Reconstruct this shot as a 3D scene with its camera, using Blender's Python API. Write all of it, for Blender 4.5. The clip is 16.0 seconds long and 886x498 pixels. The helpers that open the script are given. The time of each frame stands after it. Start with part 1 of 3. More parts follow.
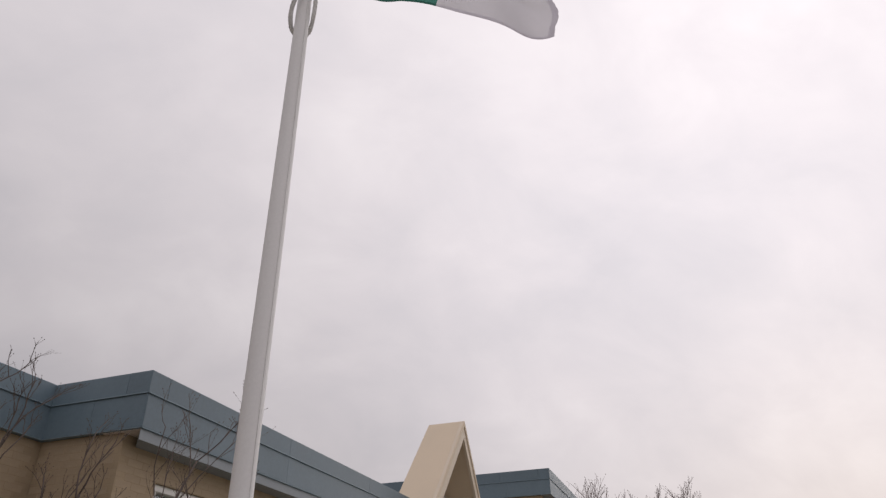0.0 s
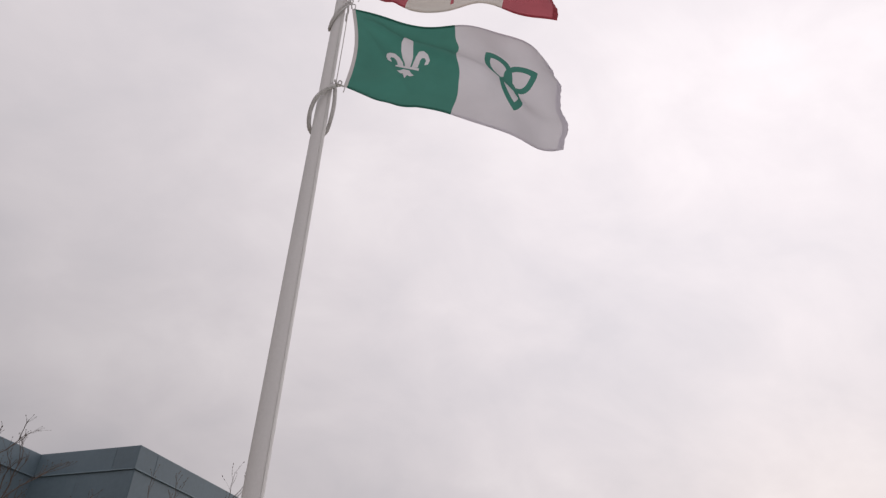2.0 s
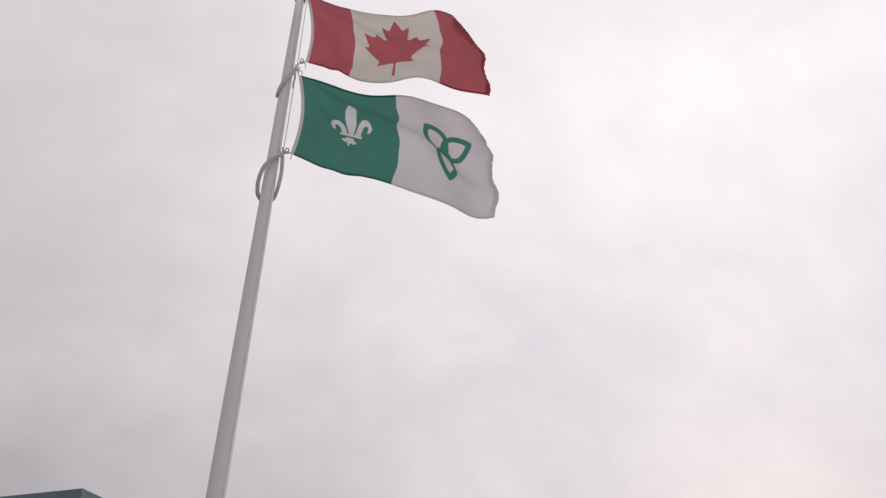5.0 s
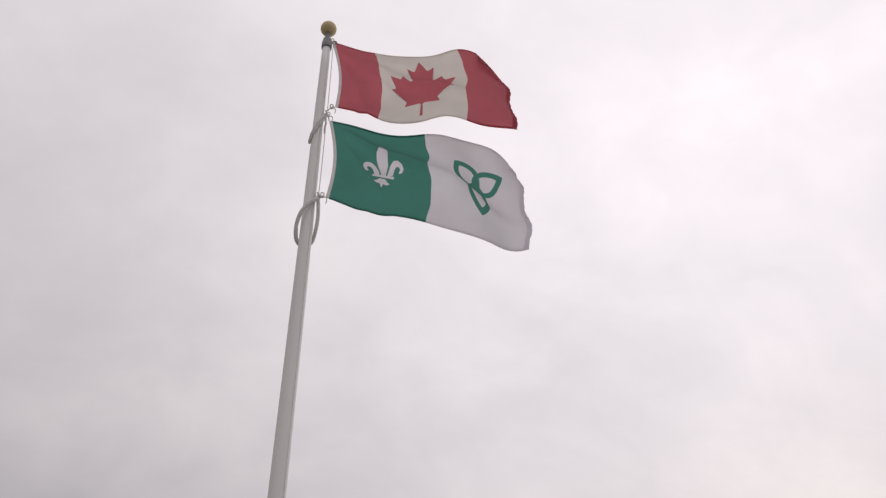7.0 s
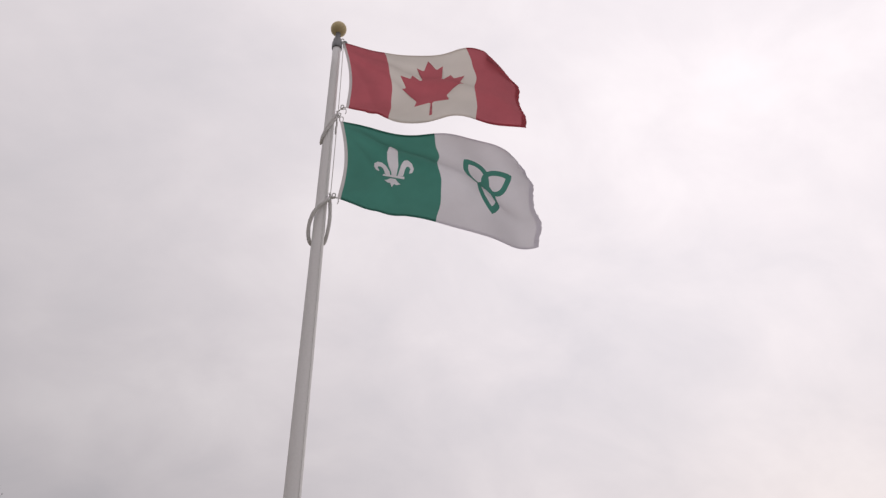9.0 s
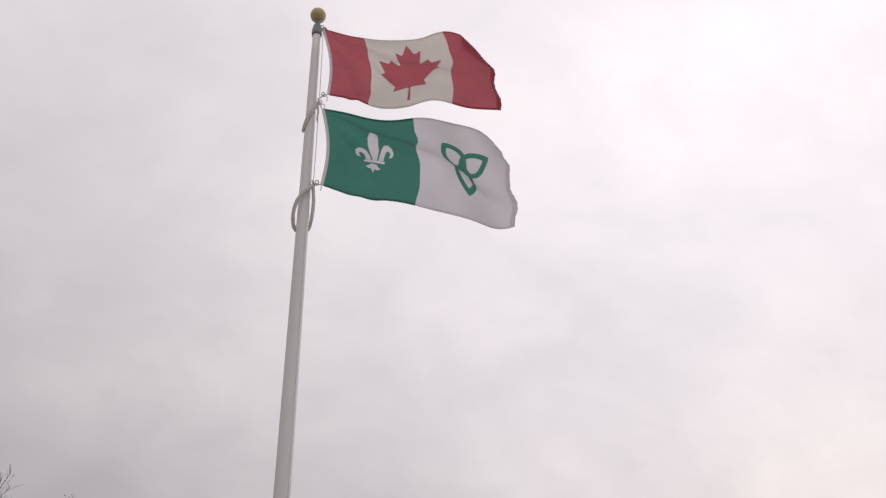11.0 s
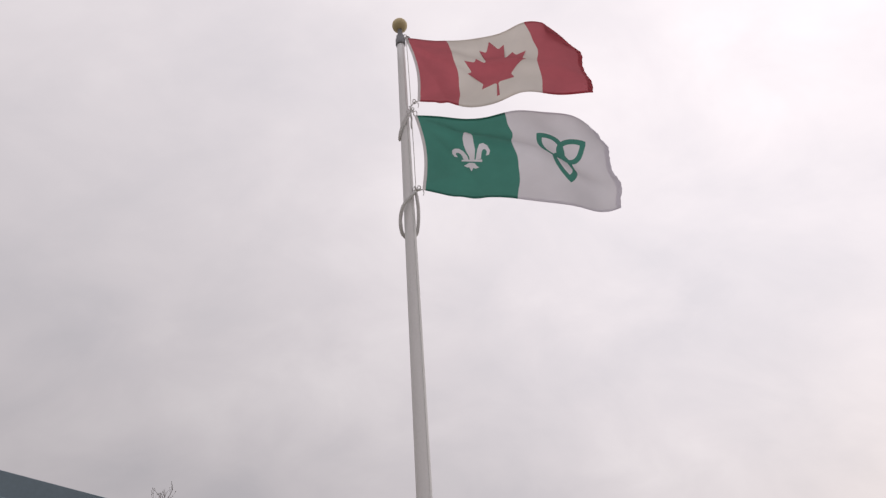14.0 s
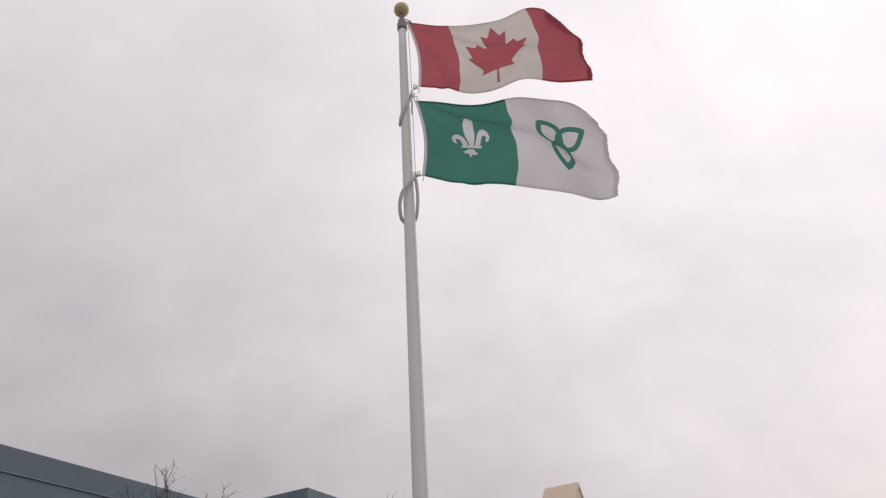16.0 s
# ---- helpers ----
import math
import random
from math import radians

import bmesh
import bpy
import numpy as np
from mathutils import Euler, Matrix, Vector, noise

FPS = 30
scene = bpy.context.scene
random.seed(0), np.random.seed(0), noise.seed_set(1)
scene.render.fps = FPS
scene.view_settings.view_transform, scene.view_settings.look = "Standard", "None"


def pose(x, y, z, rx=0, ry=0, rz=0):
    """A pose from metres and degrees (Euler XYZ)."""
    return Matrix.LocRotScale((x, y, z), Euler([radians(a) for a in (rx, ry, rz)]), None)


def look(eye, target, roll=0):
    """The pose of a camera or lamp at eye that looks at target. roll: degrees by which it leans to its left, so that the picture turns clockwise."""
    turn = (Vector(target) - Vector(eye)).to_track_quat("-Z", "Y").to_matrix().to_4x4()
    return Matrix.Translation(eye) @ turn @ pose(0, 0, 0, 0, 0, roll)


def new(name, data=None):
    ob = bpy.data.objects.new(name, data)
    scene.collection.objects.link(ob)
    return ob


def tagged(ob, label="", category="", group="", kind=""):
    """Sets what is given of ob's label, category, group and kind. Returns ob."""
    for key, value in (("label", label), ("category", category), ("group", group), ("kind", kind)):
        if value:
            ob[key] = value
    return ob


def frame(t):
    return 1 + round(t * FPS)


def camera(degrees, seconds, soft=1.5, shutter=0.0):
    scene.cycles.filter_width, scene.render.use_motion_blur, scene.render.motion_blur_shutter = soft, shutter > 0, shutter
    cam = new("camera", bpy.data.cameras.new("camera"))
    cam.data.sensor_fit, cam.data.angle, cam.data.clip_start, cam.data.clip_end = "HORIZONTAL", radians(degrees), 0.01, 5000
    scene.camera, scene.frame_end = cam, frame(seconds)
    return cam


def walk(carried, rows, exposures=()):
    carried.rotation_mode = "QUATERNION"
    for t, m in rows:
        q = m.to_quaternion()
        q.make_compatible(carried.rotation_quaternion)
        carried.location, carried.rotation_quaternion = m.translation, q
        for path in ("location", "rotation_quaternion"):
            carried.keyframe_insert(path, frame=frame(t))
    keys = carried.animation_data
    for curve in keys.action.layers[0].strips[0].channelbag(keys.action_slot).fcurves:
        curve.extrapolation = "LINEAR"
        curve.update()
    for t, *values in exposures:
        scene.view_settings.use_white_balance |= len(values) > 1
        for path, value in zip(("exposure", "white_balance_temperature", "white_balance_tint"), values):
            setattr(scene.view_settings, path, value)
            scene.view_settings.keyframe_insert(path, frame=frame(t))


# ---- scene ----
from mathutils.geometry import delaunay_2d_cdt


def held(x, y, z, yaw, pitch, roll):
    """The pose of the hand-held camera: yaw to the left, pitch up, roll that turns the picture clockwise."""
    return pose(x, y, z, 90 + pitch, 0, yaw) @ pose(0, 0, 0, 0, 0, roll)


# ---- camera ----
cam = camera(64.899, 16.0, soft=1.35)
PATH = [
    (0.0, -0.013, -3.373, 1.405, -15.99, 30.64, -0.79),
    (0.1, -0.005, -3.393, 1.417, -15.25, 30.54, -0.69),
    (0.5, 0.005, -3.469, 1.454, -15.09, 31.89, -0.61),
    (1.0, 0.003, -3.538, 1.517, -13.20, 32.94, -0.54),
    (1.5, -0.038, -3.544, 1.569, -12.85, 34.53, 1.13),
    (2.0, -0.151, -3.547, 1.624, -16.64, 35.43, 1.90),
    (2.5, -0.264, -3.590, 1.646, -22.95, 34.12, 1.66),
    (3.0, -0.324, -3.687, 1.566, -26.38, 33.20, 0.34),
    (3.5, -0.318, -3.863, 1.496, -26.20, 32.37, -1.82),
    (4.0, -0.350, -3.977, 1.522, -24.03, 32.35, -1.44),
    (4.5, -0.351, -4.002, 1.612, -23.18, 34.32, -1.34),
    (5.0, -0.322, -4.058, 1.695, -22.72, 36.28, -1.29),
    (5.2, -0.342, -4.068, 1.695, -21.68, 36.83, -1.09),
    (7.5, -0.413, -4.129, 1.705, -19.53, 38.79, -2.51),
    (8.0, -0.410, -4.153, 1.706, -18.65, 38.77, -2.34),
    (8.5, -0.405, -4.180, 1.706, -18.15, 38.67, -2.58),
    (9.0, -0.398, -4.211, 1.709, -18.26, 37.98, -2.25),
    (9.2, -0.393, -4.231, 1.709, -18.71, 37.79, -2.45),
    (11.3, -0.309, -4.530, 1.644, -17.97, 35.33, -3.92),
    (11.5, -0.312, -4.550, 1.644, -18.11, 36.14, -3.72),
    (12.0, -0.328, -4.552, 1.632, -15.99, 37.84, -4.59),
    (12.5, -0.349, -4.546, 1.627, -13.20, 37.60, -5.12),
    (13.0, -0.374, -4.536, 1.628, -11.53, 37.40, -6.02),
    (13.5, -0.399, -4.524, 1.628, -9.76, 36.68, -6.14),
    (14.0, -0.418, -4.513, 1.620, -8.36, 35.66, -4.73),
    (14.5, -0.424, -4.507, 1.611, -8.81, 33.23, -3.55),
    (15.0, -0.406, -4.505, 1.618, -7.81, 33.40, -3.41),
    (15.5, -0.413, -4.541, 1.627, -7.99, 32.83, -3.33),
    (16.0, -0.403, -4.599, 1.608, -8.08, 34.08, -3.90),
]
walk(cam, [(t, held(*r)) for t, *r in PATH], exposures=[(0.0, 0.07), (1.0, 0.14), (2.5, 0.03), (4.5, 0.05), (8.0, 0.05), (11.5, 0.11), (13.0, 0.12), (14.5, 0.11), (16.0, 0.14)])

# ---- light: a bright overcast sky, the sun behind cloud ahead and to the right ----
SUN_AZIMUTH, SUN_ELEVATION = 46.0, 12.0
SUN_WAY = Vector((math.sin(radians(SUN_AZIMUTH)) * math.cos(radians(SUN_ELEVATION)),
                  math.cos(radians(SUN_AZIMUTH)) * math.cos(radians(SUN_ELEVATION)), math.sin(radians(SUN_ELEVATION))))


class Nodes:
    """A short way to write node trees."""

    def __init__(self, tree):
        self.tree = tree
        tree.nodes.clear()

    def add(self, kind, _link=None, **inputs):
        node = self.tree.nodes.new(kind)
        for key, value in inputs.items():
            slot = node.inputs[int(key[1:])] if key[0] == "i" and key[1:].isdigit() else node.inputs[key.replace("_", " ")]
            if isinstance(value, bpy.types.NodeSocket):
                self.tree.links.new(value, slot)
            else:
                slot.default_value = value
        return node

    def math(self, op, a, b=0.0, c=0.0):
        node = self.add("ShaderNodeMath", i0=a, i1=b, i2=c)
        node.operation = op
        return node.outputs[0]

    def noise(self, vector, scale, detail=4.0, rough=0.5, distortion=0.0):
        return self.add("ShaderNodeTexNoise", Vector=vector, Scale=scale, Detail=detail, Roughness=rough, Distortion=distortion).outputs["Fac"]

    def ramp(self, fac, *stops):
        node = self.add("ShaderNodeValToRGB", Fac=fac)
        elements = node.color_ramp.elements
        while len(elements) < len(stops):
            elements.new(0.5)
        for e, (at, colour) in zip(elements, stops):
            e.position, e.color = at, (*colour, 1)
        return node.outputs[0]

    def mix(self, fac, a, b, blend="MIX"):
        node = self.tree.nodes.new("ShaderNodeMix")
        node.data_type, node.blend_type = "RGBA", blend
        for slot, value in ((node.inputs[0], fac), (node.inputs[6], a), (node.inputs[7], b)):
            if isinstance(value, bpy.types.NodeSocket):
                self.tree.links.new(value, slot)
            else:
                slot.default_value = value if isinstance(value, float) else (*value[:3], 1)
        return node.outputs[2]

    def link(self, a, b):
        self.tree.links.new(a, b)


def overcast_world():
    world = bpy.data.worlds.new("overcast_sky")
    scene.world = world
    world.use_nodes = True
    n = Nodes(world.node_tree)
    way = n.add("ShaderNodeTexCoord").outputs["Generated"]
    split = n.add("ShaderNodeSeparateXYZ", Vector=way)
    up = n.math("MAXIMUM", split.outputs["Z"], 0.0)
    depth = n.math("ADD", up, 0.75)
    # the cloud deck, seen from below: wider near the zenith, crowded towards the horizon
    deck = n.add("ShaderNodeCombineXYZ", X=n.math("DIVIDE", split.outputs["X"], depth), Y=n.math("DIVIDE", split.outputs["Y"], depth), Z=0.0).outputs[0]
    large = n.noise(deck, 2.5, 3.0, 0.45, 0.15)
    turned = n.add("ShaderNodeMapping", Vector=deck, Location=(3.1, 1.7, 0.4), Rotation=(0, 0, 0.9), Scale=(1.0, 1.35, 1.0)).outputs[0]
    small = n.noise(turned, 6.5, 7.0, 0.55, 0.3)
    both = n.math("ADD", n.math("MULTIPLY", large, 0.58), n.math("MULTIPLY", small, 0.42))
    clouds = n.ramp(both, (0.33, CLOUD_DARK), (0.50, CLOUD_MID), (0.66, CLOUD_LIGHT))
    # the veiled sun brightens the deck widely about it
    dot = n.add("ShaderNodeVectorMath", i0=way, i1=SUN_WAY)
    dot.operation = "DOT_PRODUCT"
    near = n.math("POWER", n.math("MAXIMUM", dot.outputs["Value"], 0.0), 4.0)
    # thinner cloud high behind the viewer
    rear = n.add("ShaderNodeVectorMath", i0=way, i1=REAR_WAY)
    rear.operation = "DOT_PRODUCT"
    thin = n.math("POWER", n.math("MAXIMUM", rear.outputs["Value"], 0.0), 2.0)
    # an overcast sky is dimmer towards the horizon
    height = n.math("MULTIPLY", n.math("ADD", n.math("MULTIPLY", up, 1.9), 1.0), 0.458)
    level = n.math("ADD", n.math("MULTIPLY", near, SUN_GLOW), n.math("ADD", n.math("MULTIPLY", thin, REAR_GLOW), SKY_LEVEL))
    glow = n.math("MULTIPLY", level, height)
    lit = n.mix(1.0, clouds, n.add("ShaderNodeCombineXYZ", X=n.math("MULTIPLY_ADD", near, 0.008, glow), Y=glow, Z=n.math("MULTIPLY_ADD", near, -0.006, glow)).outputs[0], "MULTIPLY")
    sky = n.add("ShaderNodeTexSky")
    sky.sky_type, sky.sun_disc = "NISHITA", False
    sky.sun_elevation, sky.sun_rotation = radians(SUN_ELEVATION), radians(SUN_AZIMUTH)
    clear = n.add("ShaderNodeBackground", Color=sky.outputs[0], Strength=0.05)
    cover = n.add("ShaderNodeBackground", Color=lit, Strength=1.0)
    mixed = n.add("ShaderNodeMixShader", Fac=0.94, i1=clear.outputs[0], i2=cover.outputs[0])
    n.link(mixed.outputs[0], n.add("ShaderNodeOutputWorld").inputs["Surface"])


CLOUD_DARK, CLOUD_MID, CLOUD_LIGHT = (0.622, 0.588, 0.622), (0.720, 0.670, 0.697), (0.825, 0.770, 0.790)
SKY_LEVEL, SUN_GLOW, REAR_GLOW = 0.90, 0.67, 0.32
REAR_WAY = Vector((0.42, -0.72, 0.55)).normalized()
overcast_world()
sun = new("sun", bpy.data.lights.new("sun", "SUN"))
sun.data.energy, sun.data.angle, sun.data.color = 0.5, radians(60), (1.0, 0.96, 0.91)
sun.matrix_world = look(SUN_WAY * 60, (0, 0, 0))


# ---- materials ----
def surface(name, colour, rough=0.6, metal=0.0, vary=0.12, scale=3.0, grain=60.0, bump=0.15, stain=None, stain_at=0.62, streak=1.0, per_object=0.0, see_through=0.0, specular=0.4):
    """A painted or natural surface: broad tone changes, fine grain, stains of their own shape and a fine relief."""
    m = bpy.data.materials.new(name)
    m.use_nodes = True
    n = Nodes(m.node_tree)
    at = n.add("ShaderNodeTexCoord").outputs["Object"]
    stretched = n.add("ShaderNodeMapping", Vector=at, Scale=(1, 1, streak)).outputs[0]
    broad, fine = n.noise(stretched, scale, 4.0, 0.55), n.noise(at, grain, 3.0, 0.6)
    light = [min(1, c * (1 + vary)) for c in colour]
    dark = [c * (1 - vary) for c in colour]
    tone = n.ramp(broad, (0.3, dark), (0.7, light))
    tone = n.mix(0.35, tone, n.ramp(fine, (0.3, dark), (0.7, light)))
    if stain:
        where = n.ramp(n.noise(stretched, scale * 0.7 + 0.4, 6.0, 0.6, 0.4), (stain_at, (0, 0, 0)), (stain_at + 0.12, (1, 1, 1)))
        tone = n.mix(n.math("MULTIPLY", where, 0.6), tone, stain)
    if per_object:
        chance = n.add("ShaderNodeObjectInfo").outputs["Random"]
        level = n.math("ADD", n.math("MULTIPLY", chance, 2 * per_object), 1 - per_object)
        tone = n.mix(1.0, tone, n.add("ShaderNodeCombineXYZ", X=level, Y=level, Z=level).outputs[0], "MULTIPLY")
    relief = n.add("ShaderNodeBump", Strength=bump, Distance=0.004, Height=fine)
    gloss = n.math("ADD", n.math("MULTIPLY", broad, 0.2), rough - 0.1)
    body = n.add("ShaderNodeBsdfPrincipled", Base_Color=tone, Roughness=gloss, Metallic=metal, Normal=relief.outputs[0])
    body.inputs["Specular IOR Level"].default_value = specular
    out = body.outputs[0]
    if see_through:
        thin = n.add("ShaderNodeBsdfTranslucent", Color=tone)
        out = n.add("ShaderNodeMixShader", Fac=see_through, i1=out, i2=thin.outputs[0]).outputs[0]
    n.link(out, n.add("ShaderNodeOutputMaterial").inputs["Surface"])
    return m


def brick_surface(name):
    m = bpy.data.materials.new(name)
    m.use_nodes = True
    n = Nodes(m.node_tree)
    at = n.add("ShaderNodeTexCoord").outputs["Object"]
    split = n.add("ShaderNodeSeparateXYZ", Vector=at)
    along = n.math("ADD", split.outputs["X"], split.outputs["Y"])
    flat = n.add("ShaderNodeCombineXYZ", X=along, Y=split.outputs["Z"], Z=0.0).outputs[0]
    brick = n.add("ShaderNodeTexBrick", Vector=flat, Color1=(0.385, 0.30, 0.20, 1), Color2=(0.355, 0.275, 0.182, 1), Mortar=(0.365, 0.285, 0.192, 1), Scale=1.0)
    brick.inputs["Mortar Size"].default_value = 0.006
    brick.inputs["Brick Width"].default_value = 0.21
    brick.inputs["Row Height"].default_value = 0.07
    broad = n.ramp(n.noise(at, 2.0, 5.0, 0.6), (0.3, (0.8, 0.8, 0.8)), (0.7, (1.1, 1.08, 1.05)))
    tone = n.mix(1.0, brick.outputs["Color"], broad, "MULTIPLY")
    relief = n.add("ShaderNodeBump", Strength=0.6, Distance=0.006, Height=n.math("SUBTRACT", 1.0, brick.outputs["Fac"]))
    body = n.add("ShaderNodeBsdfPrincipled", Base_Color=tone, Roughness=0.85, Normal=relief.outputs[0])
    n.link(body.outputs[0], n.add("ShaderNodeOutputMaterial").inputs["Surface"])
    return m


def glass_surface():
    m = bpy.data.materials.new("window_glass")
    m.use_nodes = True
    n = Nodes(m.node_tree)
    body = n.add("ShaderNodeBsdfPrincipled", Base_Color=(0.9, 0.95, 0.95, 1), Roughness=0.03, IOR=1.45)
    body.inputs["Transmission Weight"].default_value = 1.0
    n.link(body.outputs[0], n.add("ShaderNodeOutputMaterial").inputs["Surface"])
    return m


SLATE = surface("slate_blue_sheet_metal", (0.136, 0.188, 0.226), 0.45, 0.0, 0.15, 1.3, 25, 0.06, (0.112, 0.158, 0.184), 0.60, 0.35, per_object=0.05)
# same metal as SLATE, lightened: the light caught along the lips is painted in
SLATE_LIT_EDGE = surface("slate_blue_lit_edge", (0.19, 0.26, 0.31), 0.4, 0.0, 0.1, 2.0, 30, 0.05)
SOFFIT = surface("pale_grey_soffit_metal", (0.25, 0.28, 0.305), 0.5, 0.0, 0.08, 1.5, 25, 0.05)
BRICK = brick_surface("buff_brickwork")
BRICK_PIECE = surface("buff_brick", (0.375, 0.292, 0.20), 0.9, 0.0, 0.10, 9.0, 90, 0.4, (0.33, 0.25, 0.16), 0.62, per_object=0.03)
TAN = surface("tan_painted_panel", (0.66, 0.545, 0.405), 0.6, 0.0, 0.05, 1.2, 40, 0.08, (0.60, 0.49, 0.365), 0.62, 0.4)
TRIM = surface("pale_tan_trim", (0.68, 0.58, 0.46), 0.55, 0.0, 0.06, 3.0, 40, 0.06)
TAUPE = surface("taupe_infill_board", (0.62, 0.55, 0.50), 0.7, 0.0, 0.08, 2.0, 40, 0.1)
ROOFING = surface("grey_gravel_roofing", (0.22, 0.21, 0.20), 0.9, 0.0, 0.2, 2.0, 120, 0.5)
ALU = surface("satin_aluminium", (0.74, 0.73, 0.73), 0.6, 0.12, 0.07, 5.0, 60, 0.05, (0.50, 0.49, 0.48), 0.6, 0.12, specular=0.2)
CAST = surface("dull_cast_metal", (0.20, 0.20, 0.21), 0.55, 0.5, 0.15, 12.0, 90, 0.2)
GOLD = surface("weathered_gold_paint", (0.62, 0.51, 0.29), 0.6, 0.1, 0.14, 12.0, 80, 0.1, (0.45, 0.35, 0.18), 0.58)
ROPE = surface("grey_braided_rope", (0.70, 0.69, 0.69), 0.85, 0.0, 0.16, 40.0, 220, 0.8)
CORD = surface("pale_cord", (0.52, 0.50, 0.48), 0.8, 0.0, 0.15, 40.0, 220, 0.6)
RED = surface("red_nylon", (0.53, 0.135, 0.165), 0.65, 0.0, 0.08, 5.0, 300, 0.15, see_through=0.65, specular=0.2)
CREAM = surface("creamy_white_nylon", (0.77, 0.72, 0.68), 0.65, 0.0, 0.04, 5.0, 300, 0.15, see_through=0.65, specular=0.2)
GREEN = surface("green_nylon", (0.080, 0.270, 0.220), 0.65, 0.0, 0.08, 5.0, 300, 0.15, see_through=0.65, specular=0.2)
WHITE = surface("white_nylon", (0.79, 0.77, 0.82), 0.65, 0.0, 0.04, 5.0, 300, 0.15, see_through=0.65, specular=0.2)
CANVAS = surface("grey_white_canvas", (0.70, 0.67, 0.68), 0.8, 0.0, 0.08, 20.0, 300, 0.3, see_through=0.4, specular=0.2)
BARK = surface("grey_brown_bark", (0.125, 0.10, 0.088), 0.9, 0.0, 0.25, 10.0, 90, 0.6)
# bark of the far trees, paled: the haze of distance is in the colour
FAR_BARK = surface("hazed_grey_bark", (0.42, 0.385, 0.375), 0.9, 0.0, 0.2, 6.0, 60, 0.4)
TURF = surface("dry_winter_turf", (0.25, 0.235, 0.195), 0.95, 0.0, 0.25, 0.6, 25, 0.8, (0.20, 0.195, 0.13), 0.52)
FRAME_PAINT = surface("white_window_paint", (0.74, 0.73, 0.70), 0.45, 0.0, 0.06, 8.0, 60, 0.05)
PLASTER = surface("plain_inner_plaster", (0.45, 0.42, 0.38), 0.9, 0.0, 0.05, 2.0, 40, 0.1)
GLASS = glass_surface()


# ---- ways to make meshes ----
def mesh_of(name, bm, material, smooth=False):
    me = bpy.data.meshes.new(name)
    bm.to_mesh(me)
    bm.free()
    me.materials.append(material)
    if smooth:
        for f in me.polygons:
            f.use_smooth = True
    return me


def part(name, bm, material, parent, label="", smooth=False):
    """One mesh object under a thing or under a part."""
    ob = new(name, mesh_of(name, bm, material, smooth))
    ob.parent = parent
    if label:
        tagged(ob, label)
    return ob


def thing(name, bm, material, label, category, m=None, kind="", group="", smooth=False):
    ob = new(name, mesh_of(name, bm, material, smooth) if bm else None)
    if m:
        ob.matrix_world = m
    return tagged(ob, label, category, group, kind)


def box(bm, x0, x1, y0, y1, z0, z1, bevel=0.0):
    made = bmesh.ops.create_cube(bm, size=1.0, matrix=Matrix.LocRotScale(((x0 + x1) / 2, (y0 + y1) / 2, (z0 + z1) / 2), None, (abs(x1 - x0), abs(y1 - y0), abs(z1 - z0))))
    if bevel:
        edges = {e for v in made["verts"] for e in v.link_edges}
        bmesh.ops.bevel(bm, geom=list(edges), offset=bevel, segments=1, affect="EDGES")
    return bm


def one_box(*a, bevel=0.0):
    return box(bmesh.new(), *a, bevel=bevel)


def tube(bm, points, radii, sides=6):
    """A tube along points, closed at both ends."""
    pts = [Vector(p) for p in points]
    rings, side = [], None
    for i, p in enumerate(pts):
        way = (pts[min(i + 1, len(pts) - 1)] - pts[max(i - 1, 0)]).normalized()
        side = way.orthogonal().normalized() if side is None else (side - way * side.dot(way)).normalized()
        other = way.cross(side)
        r = radii[i] if isinstance(radii, (list, tuple)) else radii
        rings.append([bm.verts.new(p + (side * math.cos(a) + other * math.sin(a)) * r) for a in (2 * math.pi * k / sides for k in range(sides))])
    for a, b in zip(rings, rings[1:]):
        for k in range(sides):
            bm.faces.new((a[k], a[(k + 1) % sides], b[(k + 1) % sides], b[k]))
    bm.faces.new(rings[0][::-1])
    bm.faces.new(rings[-1])
    return bm


def curve_through(points, steps=6):
    """A smooth line through points."""
    pts = [Vector(p) for p in points]
    out = []
    for i in range(len(pts) - 1):
        a, b, c, d = pts[max(i - 1, 0)], pts[i], pts[i + 1], pts[min(i + 2, len(pts) - 1)]
        for k in range(steps):
            t = k / steps
            out.append(0.5 * (2 * b + (c - a) * t + (2 * a - 5 * b + 4 * c - d) * t * t + (3 * b - a - 3 * c + d) * t ** 3))
    return out + [pts[-1]]


def laid_rope(points, radius, turns_per_metre=16, steps=8):
    """A rope of two strands twisted round each other along a line."""
    line = curve_through(points, steps)
    bm = bmesh.new()
    for phase in (0, math.pi):
        strand, gone, side = [], 0.0, None
        for i, p in enumerate(line):
            way = (line[min(i + 1, len(line) - 1)] - line[max(i - 1, 0)]).normalized()
            side = way.orthogonal().normalized() if side is None else (side - way * side.dot(way)).normalized()
            if i:
                gone += (p - line[i - 1]).length
            a = phase + gone * turns_per_metre * 2 * math.pi
            strand.append(p + (side * math.cos(a) + way.cross(side) * math.sin(a)) * radius * 0.26)
        tube(bm, strand, radius * 0.74, 6)
    return bm


# ---- ground ----
bm = bmesh.new()
N = 60
grid = [[bm.verts.new((sx * 1500 * abs(sx) ** 2, sy * 1500 * abs(sy) ** 2, 0)) for sx in (2 * i / N - 1 for i in range(N + 1))] for sy in (2 * j / N - 1 for j in range(N + 1))]
for j in range(N):
    for i in range(N):
        bm.faces.new((grid[j][i], grid[j][i + 1], grid[j + 1][i + 1], grid[j + 1][i]))
thing("ground", bm, TURF, "dry winter turf round the flagpole and the school", "ground", kind="structure")

